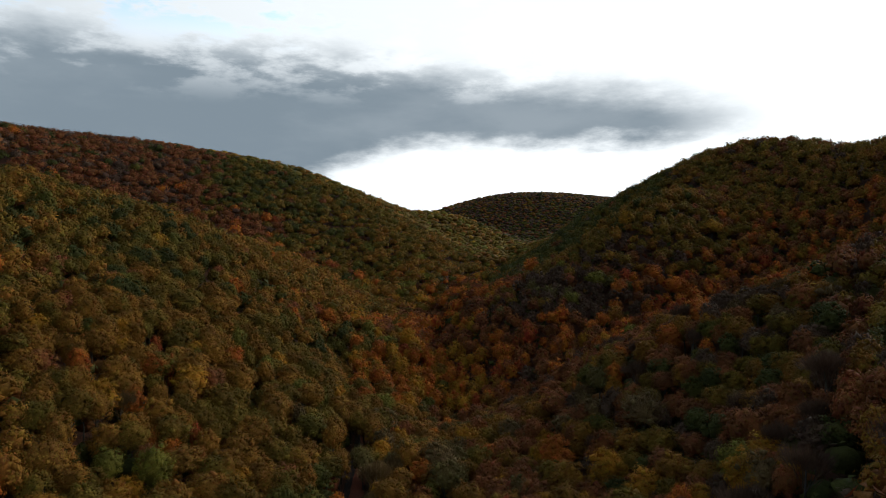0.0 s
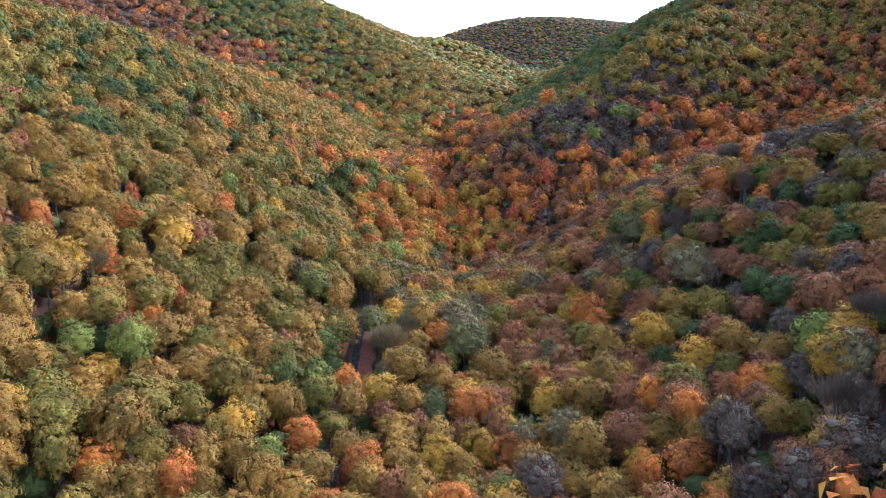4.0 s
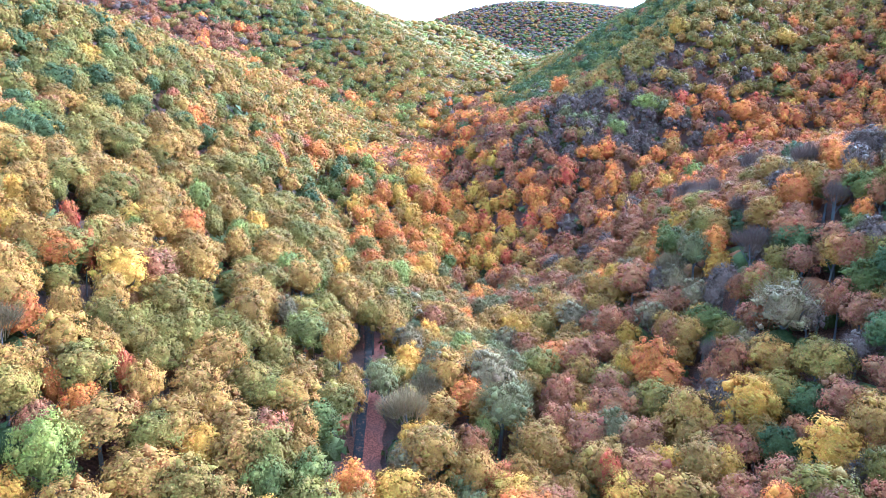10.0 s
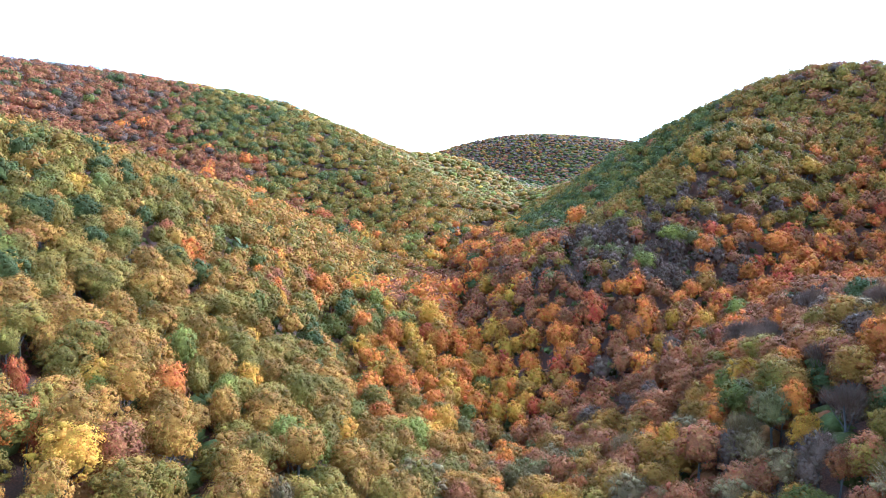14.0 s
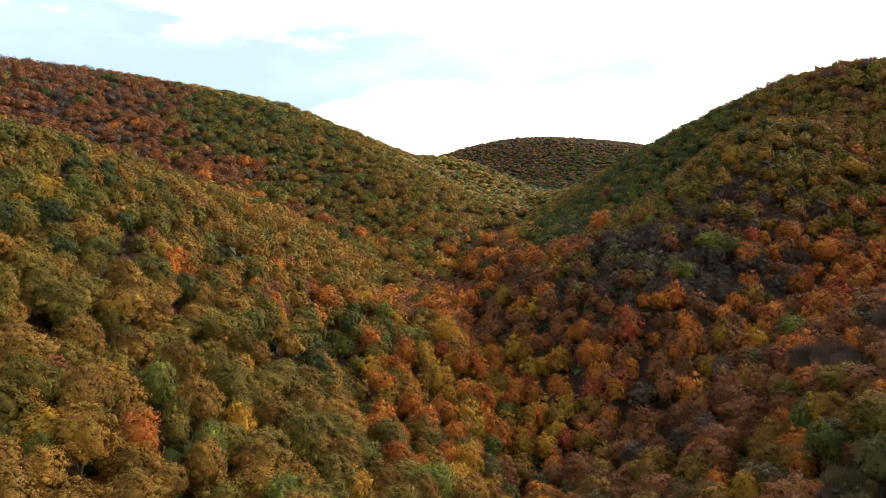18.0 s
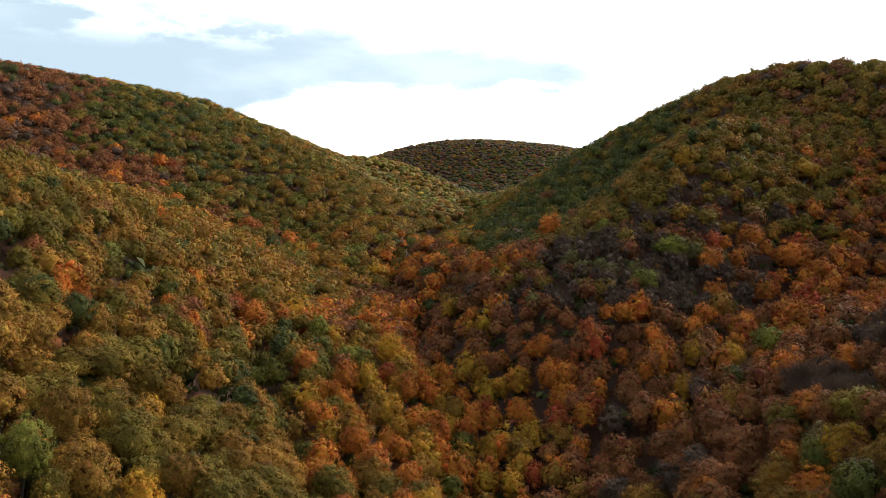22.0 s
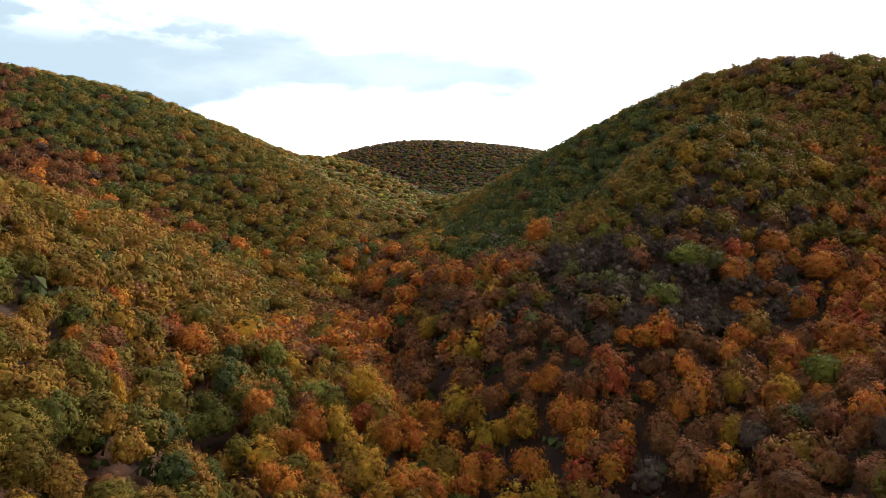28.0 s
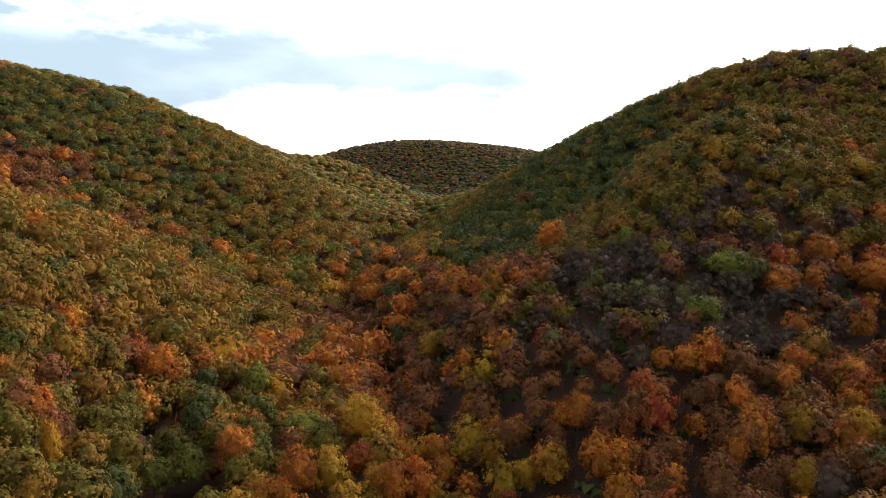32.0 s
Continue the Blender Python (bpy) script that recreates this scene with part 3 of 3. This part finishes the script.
STANDS = (
    # the western slope over the lane
    stand(-75, 200, 40, 60, olive=25, ochre=40, gold=6, lime=3, rust=12, green=8, orange=7),
    stand(-60, 118, 60, 44, ochre=38, olive=19, rust=17, gold=7, orange=13, green=4, lime=2),
    # east of the start: extra dark and bare tints stand in for slope shade
    stand(45, 105, 50, 40, rust=28, bare=30, dark=20, ochre=12, orange=7, gold=2),
    stand(-38, 215, 12, 60, olive=34, ochre=26, green=14, lime=6, grey=6, gold=8, rust=3),
    stand(-125, 320, 45, 60, olive=40, ochre=20, green=18, dark=10, rust=8, grey=3, gold=1),
    stand(-84, 379, 24, 50, olive=28, ochre=38, green=10, rust=17, gold=3, orange=4),
    stand(-57, 400, 8, 30, green=34, olive=26, grey=10, ochre=20, dark=6),
    # the valley floor
    stand(-8, 205, 15, 45, grey=20, ochre=28, olive=20, fawn=18, gold=5, orange=5, red=1),
    stand(-22, 330, 16, 20, orange=29, gold=23, lime=4, olive=9, ochre=25, rust=9, grey=3),
    stand(4, 310, 16, 18, grey=14, olive=14, ochre=28, fawn=16, rust=16, orange=12),
    stand(-16, 363, 22, 20, orange=33, gold=19, rust=15, olive=6, ochre=19, red=4, lime=4),
    stand(-35, 445, 16, 20, orange=28, rust=14, olive=16, green=8, ochre=20, gold=14),
    stand(-23, 468, 18, 22, rust=30, orange=22, olive=20, green=12, bare=8),
    stand(10, 378, 14, 16, orange=38, gold=24, rust=16, ochre=14, red=6),
    # the eastern spur beside the flight; dark, bare and rust shares imitate its shade
    stand(35, 185, 26, 50, fawn=22, ochre=26, rust=20, olive=12, dark=8, gold=4, orange=4, grey=4),
    stand(70, 225, 26, 40, bare=10, fawn=18, ochre=12, rust=20, olive=14, dark=18, green=6),
    stand(74, 278, 30, 16, ochre=26, bare=8, fawn=14, olive=14, rust=20, gold=5, orange=7, dark=6),
    stand(64, 158, 20, 30, bare=34, dark=24, rust=22, olive=9, ochre=8, gold=3),
    stand(100, 284, 24, 20, bare=40, dark=20, rust=26, ochre=7, olive=5, orange=3),
    stand(35, 290, 16, 20, fawn=24, grey=4, rust=34, ochre=16, olive=7, orange=12, dark=6),
    stand(52, 326, 20, 16, bare=25, fawn=5, rust=43, ochre=5, dark=9, orange=12, red=5),
    # the eastern hill: leafless brow, bright foot, olive crest
    stand(61, 417, 20, 19, bare=52, olive=18, rust=14, grey=6, dark=8),
    stand(90, 416, 19, 15, bare=54, olive=18, rust=12, grey=8, dark=4),
    stand(99, 448, 26, 17, bare=44, olive=28, dark=8, rust=10, ochre=6),
    stand(99, 382, 26, 11, orange=34, rust=34, ochre=7, gold=8, red=10, olive=7),
    stand(136, 412, 26, 14, orange=42, rust=33, red=17, gold=4, olive=4),
    stand(171, 428, 24, 18, orange=32, rust=34, red=8, olive=14, gold=4, ochre=8),
    stand(51, 374, 16, 12, orange=30, rust=38, red=10, bare=13, ochre=6),
    stand(203, 456, 26, 24, orange=26, rust=32, olive=20, ochre=14),
    stand(147, 469, 34, 26, olive=44, bare=14, ochre=16, green=14, rust=9, dark=4),
    stand(127, 502, 30, 20, olive=42, ochre=16, green=16, rust=10, bare=8, dark=6),
    stand(263, 587, 60, 45, olive=42, rust=16, bare=16, ochre=16, green=10),
    stand(30, 402, 13, 16, rust=46, orange=22, bare=18, red=11),
    stand(11, 453, 12, 22, rust=40, bare=18, olive=18, orange=8, gold=5),
    stand(38, 492, 11, 20, rust=34, green=26, orange=14, olive=14),
    stand(80, 613, 18, 40, green=34, dark=32, olive=12, bare=14, rust=5),
    stand(129, 729, 34, 70, green=34, dark=34, olive=12, bare=14, rust=5),
    # the brook's bed between the hills
    stand(-12, 545, 12, 50, rust=40, bare=14, dark=20, orange=14, red=4),
    stand(12, 690, 13, 60, rust=36, orange=24, dark=20, olive=12),
    # the western hill
    stand(-101, 669, 20, 16, rust=40, orange=7, red=3, olive=28, green=16),
    # lighter ochre, gold and lime here make up for haze over the valley
    stand(-50, 620, 22, 50, olive=30, rust=10, green=12, ochre=26, orange=8, gold=8, lime=6),
    stand(-92, 512, 30, 35, olive=34, green=14, ochre=34, orange=6, lime=4, rust=6),
    stand(-156, 788, 36, 60, green=36, dark=14, olive=28, ochre=14, rust=7),
    stand(-90, 770, 34, 70, green=28, olive=40, ochre=20, dark=5, rust=5),
    stand(-202, 802, 30, 50, green=34, dark=22, olive=22, rust=12, bare=6),
    stand(-167, 726, 13, 14, rust=46, orange=16, red=4, bare=14, olive=14),
    stand(-239, 701, 38, 26, rust=44, bare=30, orange=5, dark=10, olive=10),
    stand(-198, 678, 24, 20, rust=50, orange=8, red=3, olive=22, bare=12),
    stand(-315, 726, 55, 34, rust=46, bare=32, orange=6, dark=10),
    stand(-371, 752, 60, 60, rust=38, bare=28, dark=18, green=10),
    # farther up the valley; ochre, lime and gold lighten the first two for haze
    stand(-5, 790, 34, 90, olive=36, ochre=30, lime=8, gold=5, orange=6, green=12),
    stand(31, 914, 90, 90, olive=38, ochre=28, lime=10, gold=4, green=16),
    stand(222, 1461, 260, 130, dark=22, bare=24, green=34, grey=10, rust=8, olive=6),
    stand(227, 1623, 350, 120, rust=16, bare=36, green=20, grey=6, ochre=16, dark=8),
)
TINTS = tuple(LEAVES)


def tints_at(x, y, rng):
    """A tint for each tree, by the stands round it."""
    shares = np.full((len(x), len(TINTS)), 1e-13) + 1e-12 * np.array([t in ("olive", "ochre", "rust") for t in TINTS])
    for cx, cy, wide, long, mixed in STANDS:
        near = np.exp(-0.85 * (((x - cx) / wide) ** 2 + ((y - cy) / long) ** 2)) + 1e-5 * np.exp(-0.05 * (((x - cx) / wide) ** 2 + ((y - cy) / long) ** 2))
        total = sum(mixed.values())
        for name, share in mixed.items():
            shares[:, TINTS.index(name)] += near * share / total
    shares **= 1.15
    edge = np.cumsum(shares, 1) / shares.sum(1)[:, None]
    # Trees of one kind stand in loose groups.
    draw = rng.uniform(size=len(x)) * 0.72 + 0.28 * (0.5 + 0.5 * np.sin(x * 0.21 + 2.1 * np.sin(y * 0.13)) * np.cos(y * 0.17 + 1.7 * np.sin(x * 0.11)))
    return (edge < draw[:, None]).sum(1).clip(0, len(TINTS) - 1)


def scatter(x0, x1, y0, y1, gap, rng):
    """Uneven rows of places, about a gap apart."""
    y, x = np.meshgrid(np.arange(y0, y1, gap * 0.866), np.arange(x0, x1, gap), indexing="ij")
    x = x + (np.arange(len(x))[:, None] % 2) * gap * 0.5
    x = x + rng.uniform(-0.47, 0.47, x.shape) * gap
    y = y + rng.uniform(-0.47, 0.47, y.shape) * gap
    keep = (y.ravel() >= y0) & (y.ravel() < y1)
    return x.ravel()[keep], y.ravel()[keep]


# Trees that stand out by their colour: place and half-width.
RED_TREES = ((-59, 176, 1.9), (16, 180, 3.1), (-2, 181, 3.6), (-62, 182, 2.0), (-81, 211, 2.0), (-87, 222, 2.2), (14, 261, 3.2), (37, 374, 2.9), (-165, 739, 4.6), (-168, 723, 4.6), (45, 386, 3.6), (-234, 687, 4.6), (-192, 642, 4.6), (-186, 645, 4.6), (-98, 672, 4.6), (-106, 672, 4.6), (-74, 430, 4.1),)
LIME_TREES = ((63, 158, 5.6), (-64, 160, 4.6), (-7, 222, 3.3), (-78, 229, 2.5), (-6, 235, 3.3), (-23, 261, 4.4), (-24, 283, 5.5), (-46, 436, 4.8), (89, 424, 6.5), (72, 408, 6.0), (-32, 402, 5.5), (96, 366, 5.6), (75, 460, 3.6),)
GOLD_TREES = ((16, 174, 4.0), (-18, 174, 4.4), (49, 175, 5.3), (43, 190, 5.2), (16, 203, 3.0), (-91, 208, 2.9), (-19, 214, 2.5), (28, 218, 3.1), (-98, 220, 3.1), (-20, 229, 2.2), (57, 246, 3.4), (-82, 262, 2.0), (-111, 262, 2.1), (-86, 275, 2.0), (-131, 332, 4.8), (-68, 300, 2.2), (7, 356, 3.8), (16, 382, 2.9), (64, 356, 3.0), (122, 485, 4.6), (178, 480, 6.6), (10, 463, 4.6), (-70, 353, 2.2), (-21, 358, 4.5), (-20, 400, 5.7), (-16, 377, 4.1), (81, 362, 4.4), (72, 368, 3.8),)
GREEN_TREES = ((4, 138, 3.6), (-37, 169, 4.2), (-33, 174, 4.3), (28, 184, 2.9), (-31.8, 187, 4.7), (-2, 196, 2.8), (74, 213, 4.6), (48, 225, 4.6), (82, 229, 4.8), (90, 242, 4.8), (54, 269, 4.6), (60, 288, 4.3), (-61, 382, 4.2), (76, 351, 4.6), (1, 360, 3.9), (184, 746, 4.6), (177, 761, 4.6), (211, 748, 4.6), (120, 746, 4.6), (-231, 727, 4.6), (-243, 730, 4.6), (-226, 798, 4.6), (-187, 776, 4.6), (-54, 353, 3.6), (-51, 345, 3.8), (-68, 378, 3.3), (-43, 337, 4.0),)
ORANGE_TREES = ((27, 137, 3.2), (40, 151, 3.7), (37, 162, 3.4), (4, 170, 3.8), (-70, 175, 1.9), (-48, 224, 2.2), (86, 233, 3.0), (-51, 239, 2.1), (61, 255, 3.5), (-4, 270, 3.7), (-4, 281, 3.8), (58, 297, 3.7), (-94, 324, 3.2), (-47, 387, 4.7), (-9, 360, 5.7), (-25, 328, 5.2), (-67, 424, 5.5), (45, 385, 3.5), (78, 361, 4.3), (-93, 336, 2.8), (-96, 330, 2.6), (60, 491, 6.4), (-81, 364, 2.3), (-75, 359, 2.8), (-32, 379, 4.7), (30, 390, 3.5), (-15, 377, 4.4), (64, 372, 3.8), (57, 367, 3.4), (133, 416, 6.6), (125, 429, 6.6), (143, 412, 6.6), (101, 415, 5.4), (110, 376, 4.8), (-31, 341, 4.1),)
RUST_TREES = ((-14, 137, 4.0), (-67, 166, 3.3), (40, 255, 5.5), (47, 331, 5.7), (48, 358, 4.0), (15, 394, 4.5),)
BARE_TREES = ((62, 140, 4.7), (10, 158, 3.7), (-81, 182, 3.3), (-18, 183, 4.1), (-17, 196, 5.0), (27, 204, 2.8), (-14, 206, 4.7), (-1, 212, 6.6), (59, 213, 6.6), (-43, 220, 3.2), (-21, 250, 5.7),)
OLIVE_TREES = ((-67, 137, 5.6), (-58, 146, 6.2), (-27, 235, 4.0),)
MARKED = [(x, y, r, tint) for tint, trees in (("red", RED_TREES), ("lime", LIME_TREES), ("gold", GOLD_TREES), ("green", GREEN_TREES), ("orange", ORANGE_TREES), ("fawn", BARE_TREES),
                                              ("rust", RUST_TREES), ("olive", OLIVE_TREES)) for x, y, r in trees]


def clear_of(x, y, slack):
    """Keeps the lane, its verge and the marked trees' room free."""
    off = x - road_line(y)
    keep = ~((off > -1.7) & (off < 3.9) & (y > 182) & (y < 228)) & ~((np.abs(off) < 1.2) & (y < 245)) & ~((np.abs(x - np.interp(y, *GULLY)) < 2.8) & (y > 335) & (y < 405))
    for mx, my, r, _ in MARKED:
        keep &= (x - mx) ** 2 + (y - my) ** 2 > (r * slack + 0.9) ** 2
    return keep


def near_stretch(x, y):
    """The stretch of valley that the flight passes nearest."""
    return (y > 112) & (y < 325) & (np.abs(x + 4) < np.minimum(0.6 * (y - 18) + 4, 122))


def within(x, y):
    """The reach of the valley that opens ahead of the flight."""
    return np.abs(x + 4 - 0.08 * np.maximum(y - 200, 0)) < 0.62 * (y - 10) + np.where(y > 330, 36, 16)


def side_words(x, y):
    return "on the valley floor" if -34 < x < 18 else "on the western slope" if x < 0 else "on the eastern slope"


for x, y, r, tint in MARKED:
    plant(x, y, r, tint, side_words(x, y), 1.06)
xs, ys = scatter(-190, 190, 112, 325, 6.8, RNG)
keep = near_stretch(xs, ys) & clear_of(xs, ys, 0.6)
xs, ys = xs[keep], ys[keep]
for x, y, t in zip(xs.tolist(), ys.tolist(), tints_at(xs, ys, RNG).tolist()):
    plant(x, y, random.uniform(2.9, 5.2), TINTS[t], side_words(x, y), random.uniform(0.88, 1.1))


# ---- the woods beyond ----
def template(tint, lobes, leaves, size):
    if lobes == 1:
        return dome_shape(RNG, leaves, size * (0.7 if tint in ("bare", "fawn") else 1.0), 0.95 if tint in ("orange", "red", "gold") else 0.8)
    wide = {20: 0.34, 14: 0.38}.get(lobes, 0.46)
    if tint in ("bare", "fawn"):
        return both_shapes(crown_shape(RNG, lobes * 2 // 3, leaves // 2, size * 0.7, 1.1, 0.62, 0.36), fans_shape(RNG, 6, leaves * 2 // 3, size * 0.15, 1.25))
    if tint == "grey":
        return both_shapes(twig_shape(RNG, lobes * 4, size * 0.14), crown_shape(RNG, lobes, leaves, size * 0.9, 1.1, 0.66, wide))
    return crown_shape(RNG, lobes, leaves, size, 1.05 if tint not in ("orange", "red", "gold") else 1.3, 0.68, wide)


def woods(where, x, y, lobes, leaves, size, low, high, middle=9.3, stretch=1.0, only=None):
    """All trees of a stretch, one mesh for each kind of leaf."""
    kinds = tints_at(x, y, RNG) if only is None else np.array([TINTS.index(t) for t in only])[RNG.integers(0, len(only), len(x))]
    for k, tint in enumerate(TINTS):
        chosen = np.flatnonzero(kinds == k)
        if not len(chosen):
            continue
        shapes = [template(tint, lobes, leaves, size) for _ in range(5)]
        points, corners, count = [], [], 0
        for n, (verts, faces) in enumerate(shapes):
            mine = chosen[n::5]
            if not len(mine):
                continue
            a, r = RNG.uniform(0, 6.28, len(mine)), RNG.uniform(low, high, len(mine))
            tallness = RNG.uniform(0.85, 1.2, len(mine))
            c, s = np.cos(a)[:, None], np.sin(a)[:, None]
            vx, vy, vz = verts[:, 0][None], verts[:, 1][None], verts[:, 2][None]
            px = x[mine][:, None] + r[:, None] * (c * vx - s * vy)
            py = y[mine][:, None] + r[:, None] * (s * vx + c * vy)
            pz = land(x[mine], y[mine])[:, None] + middle + RNG.uniform(-2.4, 1.9, (len(mine), 1)) + (r * tallness * stretch)[:, None] * vz
            points.append(np.stack([px, py, pz], 2).reshape(-1, 3))
            corners.append((faces[None] + (np.arange(len(mine)) * len(verts))[:, None, None]).reshape(-1, 3) + count)
            count += len(mine) * len(verts)
        name = ({"bare": "leafless_woods"}.get(tint, tint + "_woods")) if only is None else "undergrowth"
        ob = new(name, mesh_of(name, np.concatenate(points), np.concatenate(corners), LEAVES[tint], True))
        tagged(ob, f"{WORDS[tint]} autumn {'treetops' if only is None else 'saplings and bushes in tints of gap shade'} {where}", "woods" if only is None else "undergrowth", kind="stuff")


mx, my = scatter(-300, 300, 112, 560, 7.0, RNG)
keep = ~near_stretch(mx, my) & within(mx, my) & clear_of(mx, my, 0.5) & ((my < 445) | (mx > -10 + 0.3 * (my - 445)))
close = (my < 405) & (np.abs(mx + 20) < 125)
woods("on the slopes ahead of the flight", mx[keep & close], my[keep & close], 20, 700, 0.052, 3.1, 5.2, 9.2, 1.05)
keep &= ~close
woods("on the nearer slopes", mx[keep], my[keep], 14, 330, 0.068, 3.2, 5.3, 9.4, 1.0)
mx, my = scatter(-600, 600, 445, 900, 9.2, RNG)
keep = within(mx, my) & clear_of(mx, my, 0.5) & ((my > 560) | (mx <= -10 + 0.3 * (my - 445)) | (mx > 300))
woods("on the farther hillsides", mx[keep], my[keep], 1, 170, 0.125, 4.2, 6.8, 9.8, 1.0)
mx, my = scatter(-500, 600, 900, 1220, 8.4, RNG)
keep = within(mx, my)
woods("at the head of the valley", mx[keep], my[keep], 1, 14, 0.17, 5.0, 8.0, 9.8, 0.75)
mx, my = scatter(-150, 640, 1220, 1880, 6.4, RNG)
keep = within(mx, my)
woods("on the distant ridge", mx[keep], my[keep], 1, 0, 0.2, 4.0, 6.2, 9.2, 0.7)
mx, my = scatter(-720, 900, 1220, 1960, 13.0, RNG)
keep = within(mx, my) & ~((mx > -150) & (mx < 640) & (my < 1880))
woods("on the distant flanks", mx[keep], my[keep], 1, 0, 0.2, 6.4, 9.6, 8.0, 0.7)
mx, my = scatter(-110, 110, -40, 112, 6.4, RNG)
keep = np.abs(mx - road_line(my)) > 2.5
woods("under the start of the flight", mx[keep], my[keep], 6, 60, 0.15, 3.7, 5.4, 9.0, 1.1)
mx, my = scatter(-760, 760, -300, 900, 15.0, RNG)
off_way = ~within(mx, my) | (my < 112)
ring = (np.abs(mx) < 270) & (my > -60) & (my < 330)
keep = off_way & ~ring & (np.abs(mx - road_line(my)) > 5)
woods("round the valley's mouth", mx[keep], my[keep], 1, 8, 0.2, 6.4, 8.8)
mx, my = scatter(-270, 270, -60, 330, 8.0, RNG)
keep = (~within(mx, my) | (my < 112)) & (np.abs(mx - road_line(my)) > 4) & ~((np.abs(mx) < 110) & (my > -40) & (my < 112))
woods("beside the start of the flight", mx[keep], my[keep], 3, 12, 0.24, 3.9, 5.8, 8.6, 1.1)
# Low filler growth; its dark and rust tints imitate shade in the canopy gaps.
mx, my = scatter(-330, 420, 112, 780, 7.4, RNG)
keep = within(mx, my) & (np.abs(mx - road_line(my) - 0.8) > np.where((my > 180) & (my < 240), 4.6, np.where(my < 250, 2.6, 0.0)))
low = my < 330
woods("between the nearer trunks", mx[keep & low], my[keep & low], 1, 24, 0.16, 2.8, 4.4, 3.6, 1.0, ("dark", "rust", "dark"))
keep &= ~low
woods("between the trunks", mx[keep], my[keep], 2, 8, 0.26, 3.1, 4.9, 3.8, 1.0, ("dark", "rust", "dark"))
